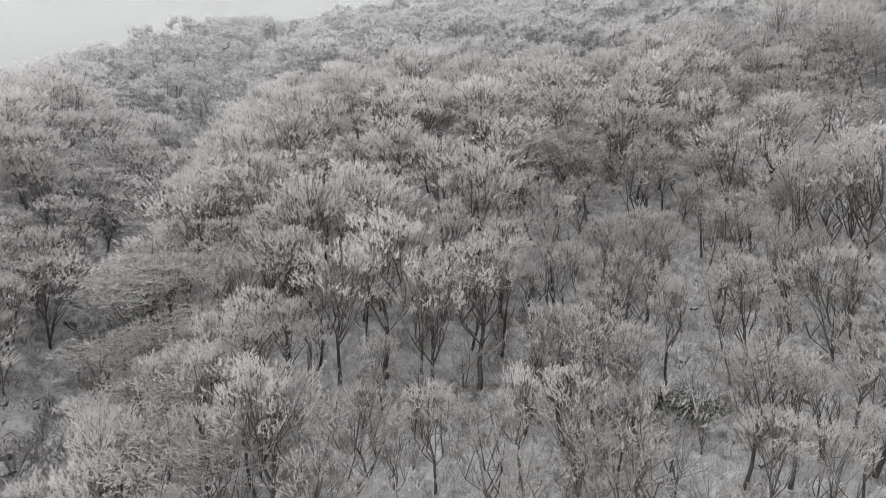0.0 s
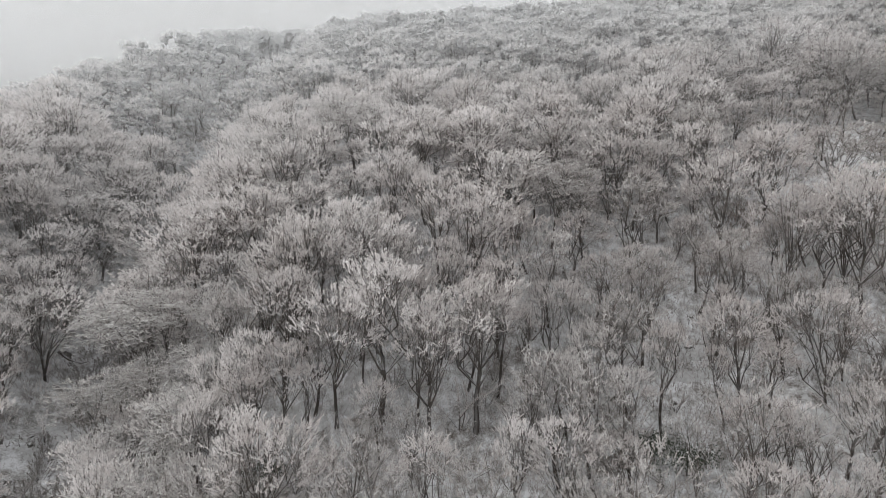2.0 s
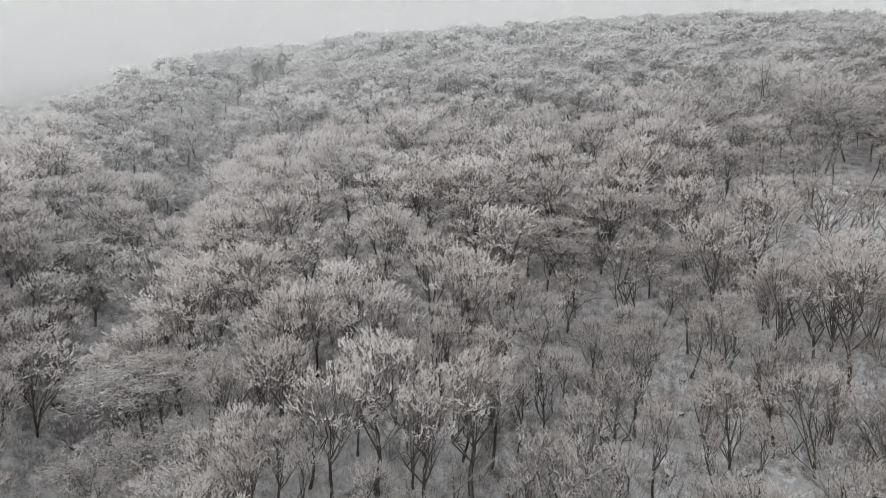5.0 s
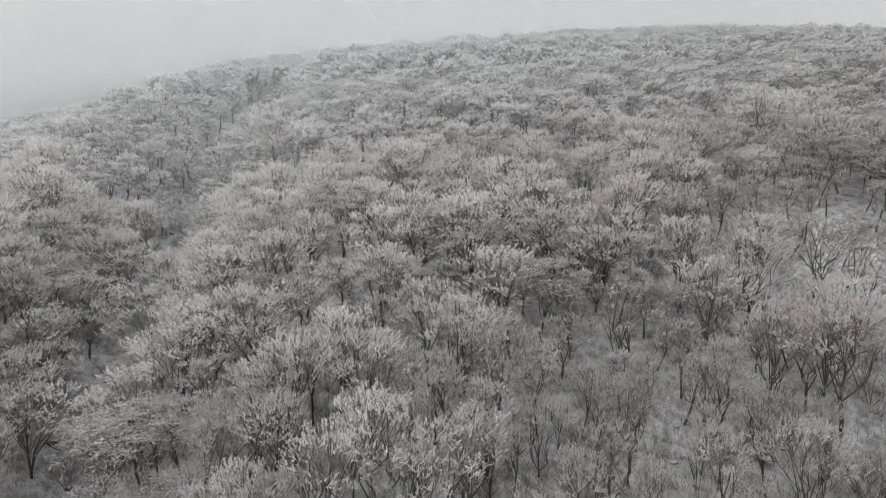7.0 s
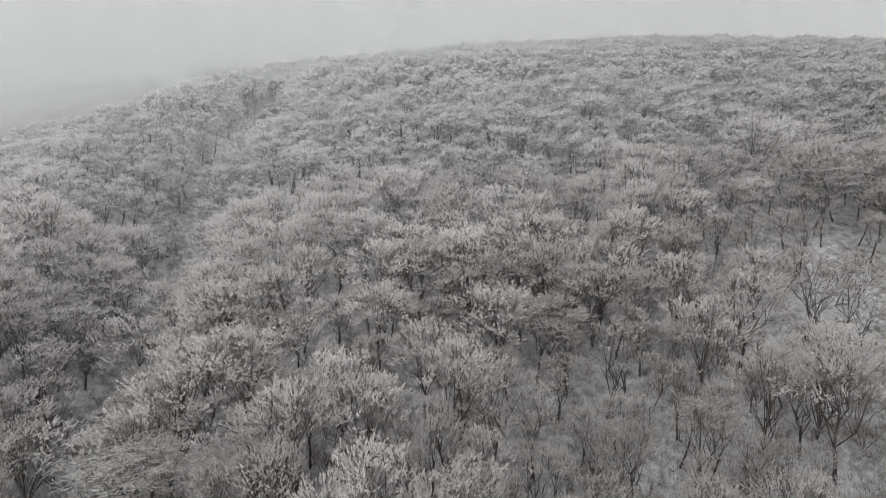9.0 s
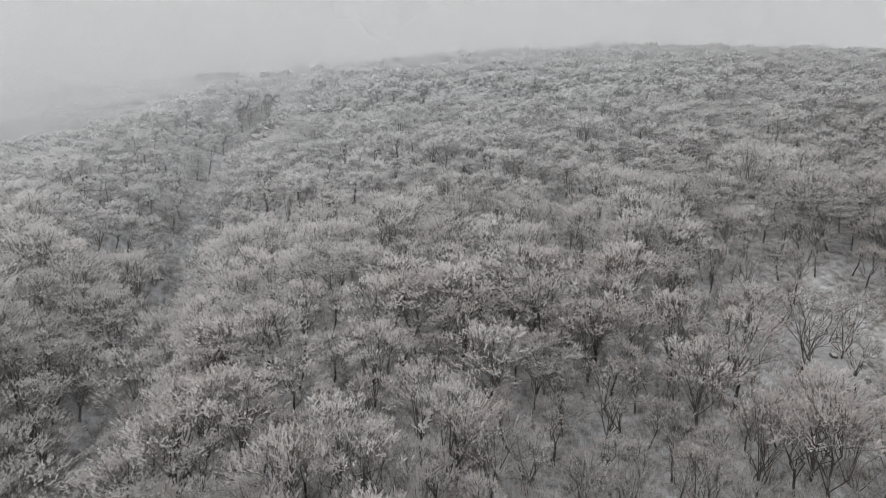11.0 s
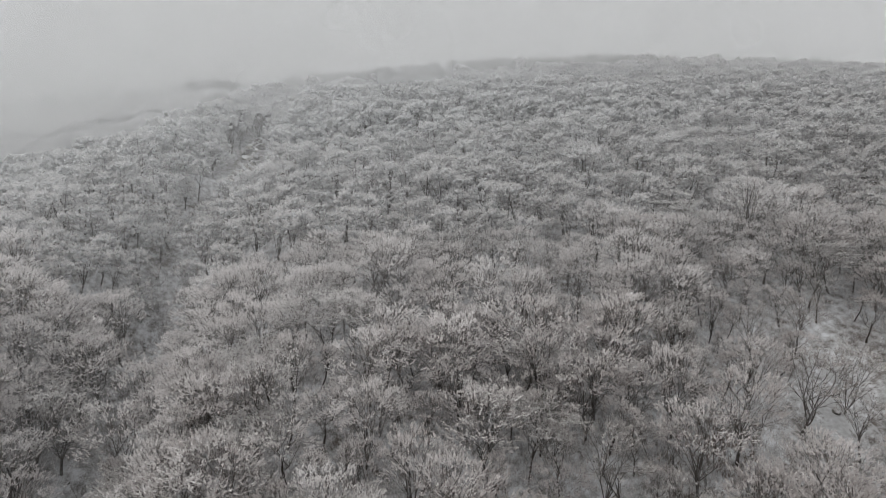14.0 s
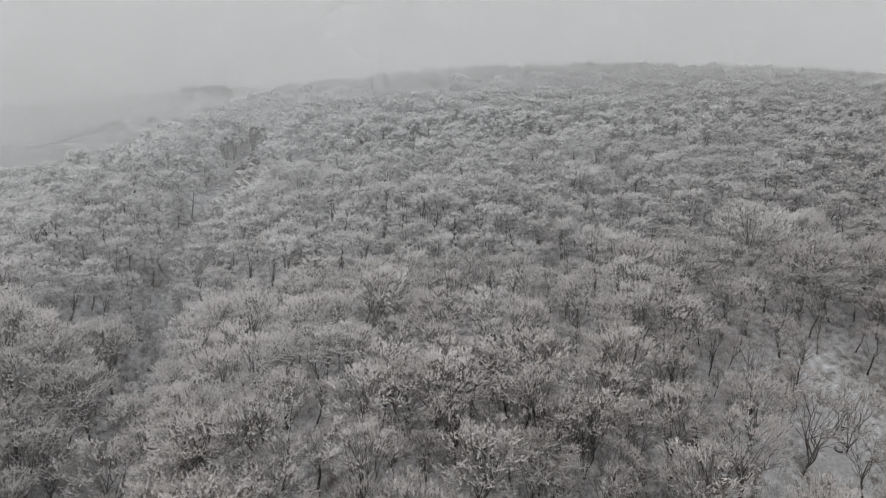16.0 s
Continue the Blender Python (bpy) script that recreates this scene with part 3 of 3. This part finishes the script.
def stand(x, y, s, wide, turn, tip=3.0):
    z = float(ground(x, y))
    return pose(x, y, z, rng.normal() * tip, rng.normal() * tip, turn) @ Matrix.Diagonal((s * wide, s * wide, s, 1))


NEAR_MIX = (0.13, 0.13, 0.15, 0.16, 0.06, 0.07, 0.03, 0.07, 0.05, 0.03, 0.02, 0.02, 0.08)
EDGE_MIX = (0.07, 0.07, 0.05, 0.06, 0.07, 0.07, 0.28, 0.05, 0.04, 0.06, 0.05, 0.06, 0.07)
OPEN_MIX = (0.06, 0.06, 0.16, 0.16, 0.03, 0.04, 0, 0.25, 0.24, 0, 0, 0, 0)
UPPER_MIX = (0.11, 0.12, 0.06, 0.07, 0.05, 0.08, 0.05, 0.02, 0.02, 0.11, 0.11, 0.09, 0.11)
CLOSE_END = 78.0
used = set()
for x, y, kind, s in MARKED + [(x, y, None, None) for x, y in near + mid]:
    if kind is None:
        on_edge = abs(x - float(gully_x(y)) - 14) < 13 and y < 100
        mix = EDGE_MIX if on_edge else OPEN_MIX if in_the_open(x, y) else NEAR_MIX if y < 96 else UPPER_MIX
        kind = rng.choice(13, p=mix)
        s = rng.uniform(0.80, 1.16)
    m = stand(x, y, s, rng.uniform(1.0, 1.25) if y < NEAR_END else rng.uniform(1.08, 1.35), rng.uniform(0, 360))
    key = (int(kind) if y > CLOSE_END or kind < 9 else int(kind) % 4, y < CLOSE_END)
    if key in used:
        copy_thing(TREES[key], m)
    else:
        used.add(key)
        TREES[key].matrix_basis = m


def woods(name, label, places, even, boughs, feathers, blades, reach, width, lump, twigs, height, seeds):
    """Many trees too far off to be told apart, in two meshes: the boles and the crowns."""
    kinds = []
    for i, form in enumerate(seeds):
        t, l, c, inner, mat_v = grow_tree(form, 40 + i, height * (0.9 + 0.05 * (i % 4)), boughs, feathers, blades, reach, width, 3, lump, twigs)
        V, F = list(t[0]), list(t[1])
        for lv, lf in l:
            F.extend(tuple(a + len(V) for a in f) for f in lf)
            V.extend(lv)
        cv = np.concatenate([np.array(c[0]), np.array(inner[0]).reshape(-1, 3)])
        cf = np.concatenate([np.array(c[1]), np.array(inner[1], int).reshape(-1, 3) + len(c[0])])
        cf = np.concatenate([cf, np.array(mat_v[1]) + len(cv)])
        cv = np.concatenate([cv, np.array(mat_v[0])])
        tone = np.repeat([0, 1, 2], [len(c[1]), len(inner[1]), len(mat_v[1])])
        kinds.append((np.array(V), np.array(F), cv, cf, tone))
    WV, WF, CV, CF, TONE, nw, nc = [], [], [], [], [], 0, 0
    for x, y in places:
        wv, wf, cv, cf, tone = kinds[rng.integers(len(kinds))]
        s = rng.uniform(1 - 1.5 * even, 1 + even)
        m = np.array(stand(x, y, s, rng.uniform(1.15, 1.45), rng.uniform(0, 360)))
        WV.append(wv @ m[:3, :3].T + m[:3, 3])
        CV.append(cv @ m[:3, :3].T + m[:3, 3])
        WF.append(wf + nw)
        CF.append(cf + nc)
        TONE.append(tone)
        nw, nc = nw + len(wv), nc + len(cv)
    root = tagged(new(name), label, "woods", kind="stuff")
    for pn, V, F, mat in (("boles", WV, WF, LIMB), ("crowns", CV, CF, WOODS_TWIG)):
        ob = tagged(part(pn, mesh_of(pn, np.concatenate(V), np.concatenate(F), mat), mat, root), kind="stuff")
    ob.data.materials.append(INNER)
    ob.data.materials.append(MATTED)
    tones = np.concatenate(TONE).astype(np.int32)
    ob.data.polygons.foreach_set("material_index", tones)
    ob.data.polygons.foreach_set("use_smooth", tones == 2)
    return root


ALL = ("full", "upright", "clump", "full", "full", "spreading", "clump", "full", "full")
FAR_KINDS = ("full", "clump", "full", "spreading", "full")
woods("shoulder_woods", "closed canopy of frosted leafless trees on the shoulder", upper, 0.13, 8, 6, 5, 0.46, 0.165, 0.5, 2, 14.0, ALL)
woods("misty_woods", "faint frosted woods fading into low cloud", farthest, 0.08, 4, 3, 3, 0.9, 0.36, 1.1, 0, 13.5, FAR_KINDS)
woods("hilltop_woods", "pale frosted woods on the misty hilltop", far, 0.10, 8, 4, 3, 0.62, 0.26, 0.75, 0, 13.5, FAR_KINDS)


# ---------- undergrowth ----------
def bush(seed, tall, stems, sprigs, size, flare):
    rs = np.random.default_rng(seed)
    wood, crown = [], ([], [])
    for i in range(stems):
        w = i * 2.4 + rs.normal() * 0.4
        d = unit(np.array((math.cos(w) * flare, math.sin(w) * flare, 1.0)) + rs.normal(size=3) * 0.12)
        foot = np.array((math.cos(w) * 0.12, math.sin(w) * 0.12, -0.3))
        lp, ld = bend(foot, d, tall * rs.uniform(0.65, 1.0) + 0.3, 4, rs, 0.14, 0.05)
        r = 0.009 * tall + 0.008
        V, F = [], []
        tube(V, F, lp, [r, r * 0.8, r * 0.6, r * 0.4, r * 0.15], 3)
        wood.append((V, F))
        for _ in range(sprigs):
            u = rs.uniform(1.2, 4.0)
            a = min(int(u), 3)
            q = lp[a] + (lp[a + 1] - lp[a]) * (u - a)
            dd = unit(ld[a] * 0.8 + rs.normal(size=3) * np.array((0.6, 0.6, 0.3)) + np.array((0, 0, 0.3)))
            sprig(*crown, q, dd, size * rs.uniform(0.5, 1.1), size * 0.1, rs)
    return wood, crown


def bush_thing(name, label, seed, tall, stems, sprigs, size, flare, mat):
    wood, crown = bush(seed, tall, stems, sprigs, size, flare)
    root = new(name)
    for g in wood:
        part("stem", g, LIMB, root)
    tagged(part("crown", crown, mat, root, "thin twigs under rime"), kind="stuff")
    return tagged(root, label, "shrub", "undergrowth")


BUSHES = [
    bush_thing("sapling", "slim frosted sapling among the larger beeches", 61, 6.5, 5, 170, 0.5, 0.28, TWIG),
    bush_thing("sapling", "thin bare sapling with upright rimed shoots", 62, 5.0, 5, 150, 0.5, 0.34, TWIG),
    bush_thing("shrub", "low brown leafless shrub lightly dusted with frost", 63, 3.2, 7, 90, 0.5, 0.55, BRUSH),
    bush_thing("shrub", "brown leafless brush on thin snow", 64, 4.2, 7, 100, 0.55, 0.4, BRUSH),
]
low = scatter(-78, 78, 46, 90, 3.0, marked_xy, 6000)[:120]
for y in np.linspace(66, 205, 70):
    low.append((float(gully_x(y)) + 1 + rng.normal() * 3.2, float(y)))
for i, (x, y) in enumerate(low):
    m = stand(x, y, rng.uniform(0.6, 1.15), rng.uniform(0.9, 1.2), rng.uniform(0, 360))
    if i < 4:
        BUSHES[i].matrix_basis = m
    else:
        copy_thing(BUSHES[rng.integers(4) if i < 120 else rng.integers(1, 4)], m)


def brush_carpet(name, places, mat, tall, many, spread=0.75, thick=0.03):
    """Low twigs and dead stalks that stand through the snow."""
    x, y = np.repeat(np.array(places), many, axis=0).T
    x, y = x + rng.normal(size=len(x)) * spread, y + rng.normal(size=len(y)) * spread
    foot = np.stack([x, y, ground(x, y) - 0.05], -1)
    d = np.stack([rng.normal(size=len(x)) * 0.42, rng.normal(size=len(x)) * 0.42, np.ones(len(x))], -1)
    long = tall * np.repeat(rng.uniform(0.4, 1.2, len(places)), many) * rng.uniform(0.4, 1.1, len(x))
    side = np.cross(d, rng.normal(size=(len(x), 3)))
    side *= thick / np.linalg.norm(side, axis=1)[:, None]
    V = np.stack([foot - side, foot + side, foot + d * long[:, None]], 1).reshape(-1, 3)
    ob = new(name, mesh_of(name, V, np.arange(len(V)).reshape(-1, 3), mat))
    return tagged(ob, "brown dead stalks and low twigs poking through snow", "brush", kind="stuff")


brush_carpet("low_brush", scatter(-100, 100, 44, 112, 1.35, (), 9500), BRUSH, 1.5, 30)


def underwood(name, label, places, mat, tall, feathers, blades):
    """Low rimed bushes and saplings, each a vase of shoots from one foot."""
    P = np.repeat(np.array(places), feathers, axis=0)
    n = len(P)
    w, u = rng.uniform(0, 6.283, n), np.sqrt(rng.uniform(0, 1, n))
    grown = np.repeat(tall * rng.uniform(0.5, 1.15, len(places)), feathers)
    r = u * grown * 0.48
    x, y = P[:, 0] + np.cos(w) * r, P[:, 1] + np.sin(w) * r
    base = np.stack([x, y, ground(x, y) + grown * rng.uniform(0.15, 0.6, n)], -1)
    aim = np.stack([np.cos(w) * u * 0.55, np.sin(w) * u * 0.55, np.ones(n)], -1) + rng.normal(size=(n, 3)) * 0.15
    V, F = plumes(rng, base, aim / lengths(aim), grown * 0.4, blades, 0.6, 0.095, 0.34)
    return tagged(new(name, mesh_of(name, V, F, mat)), label, "thicket", kind="stuff")


underwood("thicket", "thin rimed shoots and saplings filling the gaps between trees", scatter(-120, 120, 76, 150, 2.7, (), 15000), WOODS_TWIG, 4.4, 20, 5)
underwood("young_growth", "thin leafless saplings with light frost under the beeches", scatter(-76, 76, 46, 80, 2.3, (), 6000), THINLY, 3.2, 11, 6)
underwood("gully_thicket", "brown leafless bushes with little frost in the gully", [(float(gully_x(v)) + 1 + rng.normal() * 4.0, v) for v in rng.uniform(56, 202, 300)], BRUSH, 2.8, 12, 6)
underwood("gully_scrub", "low brown scrub with light frost between the boulders", [(float(gully_x(v)) + 3 + rng.normal() * 7.0, v) for v in rng.uniform(50, 98, 130)], BRUSH, 2.2, 10, 7)
underwood("brown_thicket", "brown leafless bushes almost free of frost at the clearing", [(47 + rng.normal() * 3.2, 91.5 + rng.normal() * 2.6) for _ in range(26)], BROWN, 3.4, 16, 7)
brush_carpet("gully_brush", scatter(-75, -38, 58, 135, 2.0, (), 4000, True), BRUSH, 1.2, 14)
brush_carpet("rimed_brush", scatter(-105, 105, 44, 112, 1.9, (), 9000), TWIG, 1.6, 20)


# ---------- stones, dead wood, evergreens ----------
def stone_mesh(seed, detail):
    rs = np.random.default_rng(seed)
    bm = bmesh.new()
    bmesh.ops.create_icosphere(bm, subdivisions=detail, radius=1.0)
    cuts = [(unit(rs.normal(size=3)), rs.uniform(0.4, 0.75)) for _ in range(10)]
    shift = Vector(rs.uniform(-50, 50, 3))
    for v in bm.verts:
        c = np.array(v.co)
        for n, d in cuts:
            over = c @ n - d
            if over > 0:
                c = c - n * over * 0.95
        c = c * (1 + 0.12 * noise.noise(Vector(c * 2.3) + shift))
        v.co = c * np.array((1.15, 0.9, 0.72))
    cap = bm.copy()
    cap.normal_update()
    bmesh.ops.delete(cap, geom=[f for f in cap.faces if f.normal.z < 0.68], context="FACES")
    ext = bmesh.ops.extrude_face_region(cap, geom=cap.faces[:])
    lifted = [g for g in ext["geom"] if isinstance(g, bmesh.types.BMVert)]
    for v in lifted:
        v.co += Vector((0, 0, 0.09 + 0.04 * noise.noise(v.co * 2)))
        v.co.x *= 0.97
        v.co.y *= 0.97
    bmesh.ops.recalc_face_normals(cap, faces=cap.faces[:])
    out = []
    for name, b, mat in (("rock", bm, PALE_ROCK if detail > 2 else ROCK), ("snow_cap", cap, CLEAN_CAP if detail > 2 else CAP)):
        me = bpy.data.meshes.new(name)
        b.to_mesh(me)
        b.free()
        me.materials.append(mat)
        out.append(me)
    return out


def boulder(seed, detail, label):
    root = new("boulder")
    rock, cap = stone_mesh(seed, detail)
    part("rock", rock, ROCK, root)
    part("snow_cap", cap, CAP, root, "white snow cap")
    return tagged(root, label, "boulder", "boulders on the slope")


PALE_ROCK = plain_material("pale_rock", (0.30, 0.275, 0.24), (0.68, 0.655, 0.61), 0.9)
CLEAN_CAP = plain_material("clean_snow_cap", (0.66, 0.67, 0.68), (0.82, 0.82, 0.83), 1.5)
STONES = [boulder(71, 2, "dark grey boulder with a thin snow cap"), boulder(72, 2, "angular dark stone half buried in snow"),
          boulder(73, 3, "pale grey rock of the outcrop with snow on top")]
stones = [(-52.3, 68.0, 0, 1.1), (-50.6, 66.0, 1, 0.9), (-53.8, 70.5, 1, 1.0), (-54.5, 66.8, 0, 0.7), (-62.8, 98.0, 0, 1.2), (-61.2, 96.4, 1, 0.9),
          (-57.0, 104.0, 0, 1.3), (-60.0, 110.0, 1, 1.2), (33.5, 70.5, 0, 0.6), (36.4, 66.0, 1, 0.8), (31.8, 73.5, 1, 0.7), (38.8, 61.5, 0, 0.7),
          (45.0, 66.2, 1, 0.8), (43.0, 60.0, 0, 0.6), (27.5, 67.0, 1, 0.6), (70.0, 97.0, 0, 0.9), (74.0, 101.0, 1, 0.8), (20.8, 68.5, 0, 0.8)]
for i in range(64):
    y = rng.uniform(62, 150)
    stones.append((float(gully_x(y)) + rng.normal() * 4.5, y, int(rng.integers(2)), rng.uniform(0.25, 0.75)))
for i in range(60):
    stones.append((rng.uniform(12, 62), rng.uniform(52, 100), int(rng.integers(2)), rng.uniform(0.2, 0.5)))
for i in range(80):
    t = rng.uniform(0, 1)
    stones.append((-59.2 + 6.5 * t + rng.normal() * 1.7, 204 + 21 * t + rng.normal() * 1.5, 2 if rng.uniform() < 0.72 else 0, rng.choice((0.7, 0.9, 1.2, 1.6, 2.0))))
placed = set()
for x, y, kind, size in stones:
    m = pose(x, y, float(ground(x, y)) + 0.1 * size, rng.normal() * 8, rng.normal() * 8, rng.uniform(0, 360)) @ Matrix.Scale(size, 4)
    if kind in placed:
        copy_thing(STONES[kind], m)
    else:
        placed.add(kind)
        STONES[kind].matrix_basis = m


def fallen_log(x, y, length, turn, seed):
    rs = np.random.default_rng(seed)
    a, b = np.array((x, y)), np.array((x + length * math.cos(turn), y + length * math.sin(turn)))
    pts = []
    for t in np.linspace(0, 1, 6):
        q = a + (b - a) * t
        pts.append(np.array((q[0], q[1], float(ground(*q)) + 0.22 + rs.normal() * 0.05)))
    root = new("fallen_log")
    V, F = [], []
    tube(V, F, pts, [0.24, 0.22, 0.2, 0.17, 0.14, 0.09], 7)
    F += [tuple(range(7)), tuple(range(len(V) - 7, len(V)))]
    part("stem", (V, F), WOOD, root, "", True)
    for i in (2, 3, 4):
        V, F = [], []
        d = unit(np.array((rs.normal(), rs.normal(), 1.2)))
        lp, _ = bend(pts[i], d, rs.uniform(0.8, 2.0), 3, rs, 0.25, 0.05)
        tube(V, F, lp, [0.06, 0.045, 0.03, 0.01], 4)
        part("broken_branch", (V, F), WOOD, root)
    return tagged(root, "dark fallen log with broken branches lying in snow", "log", "fallen logs")


for i, (x, y, length, turn) in enumerate(((-63.5, 97.0, 4.5, 0.1), (31.0, 55.5, 4.0, 0.3), (-36.0, 76.0, 6.0, -0.35), (22.0, 66.5, 5.0, 2.2), (-56.0, 121.0, 5.0, 0.6), (-10.0, 84.0, 4.0, 0.2))):
    fallen_log(x, y, length, turn, 80 + i)


def evergreen(x, y, tall, wide, seed):
    rs = np.random.default_rng(seed)
    root = new("evergreen_shrub")
    stem, leaf = ([], []), ([], [])
    tube(*stem, [np.array((0, 0, -0.3)), np.array((0.1, 0, tall * 0.4)), np.array((0, 0.1, tall * 0.9))], [0.1, 0.07, 0.02], 5)
    lumps = [(rs.normal(size=3) * np.array((wide, wide, tall * 0.22)) * 0.45 + np.array((0, 0, tall * 0.55))) for _ in range(16)]
    for c in lumps:
        for _ in range(75):
            sprig(*leaf, c + rs.normal(size=3) * wide * 0.17, unit(rs.normal(size=3) + np.array((0, 0, -0.2))), rs.uniform(0.18, 0.36), 0.16, rs)
    part("stem", stem, BARK, root)
    tagged(part("foliage", leaf, GREEN, root, "dark green leaves"), kind="stuff")
    root.matrix_basis = pose(x, y, float(ground(x, y)))
    return tagged(root, "dark green evergreen shrub among frosted trees", "shrub", "evergreens")


evergreen(-18.5, 60.0, 3.6, 2.2, 91)
evergreen(26.0, 59.5, 4.0, 3.4, 92)
evergreen(22.8, 61.5, 3.0, 2.4, 93)


def conifer(seed, tall):
    rs = np.random.default_rng(seed)
    root = new("conifer")
    stem, leaf = ([], []), ([], [])
    tube(*stem, [np.array((0, 0, -0.5)), np.array((0, 0, tall))], [0.2, 0.02], 5)
    for _ in range(420):
        t = rs.uniform(0.12, 1.0)
        w = rs.uniform(0, 6.28)
        d = unit(np.array((math.cos(w), math.sin(w), -0.25)))
        sprig(*leaf, np.array((0, 0, tall * t)) + d * rs.uniform(0, 0.5) * (1 - t) * tall * 0.3, d, 0.4 + (1 - t) * tall * rs.uniform(0.1, 0.22), 0.35, rs)
    part("trunk", stem, BARK, root)
    tagged(part("foliage", leaf, NEEDLE, root, "dark needles dusted with rime"), kind="stuff")
    return tagged(root, "dark conifer dusted with rime on the hilltop", "tree", "conifers on the hilltop")


FIR = conifer(95, 11)
for i in range(34):
    far_left = i % 4 > 0
    x, y = (-143 + 19 * rng.uniform(-1, 1), 449 + 4 * rng.normal()) if far_left else (-90 + 8 * rng.uniform(-1, 1), 447 + 2 * rng.normal())
    m = stand(x, y, rng.uniform(1.0, 1.25), 1.6, rng.uniform(0, 360), 1.0)
    if i:
        copy_thing(FIR, m)
    else:
        FIR.matrix_basis = m

# bare dark trees beside the outcrop
DARK = tree_thing("bare_tree", "dark bare tree with little frost beside the outcrop", "spreading", 18, 13.5, DARK_TWIG, 7, 9, 10)
for i, (x, y) in enumerate(((-64.5, 221.5), (-62.5, 226.0), (-66.5, 225.5), (-64.0, 230.0), (-56.5, 230.0), (-54.0, 233.0), (-58.0, 234.5), (-53.0, 228.5))):
    m = stand(x, y, rng.uniform(0.85, 1.05), 0.85, rng.uniform(0, 360))
    if i:
        copy_thing(DARK, m)
    else:
        DARK.matrix_basis = m
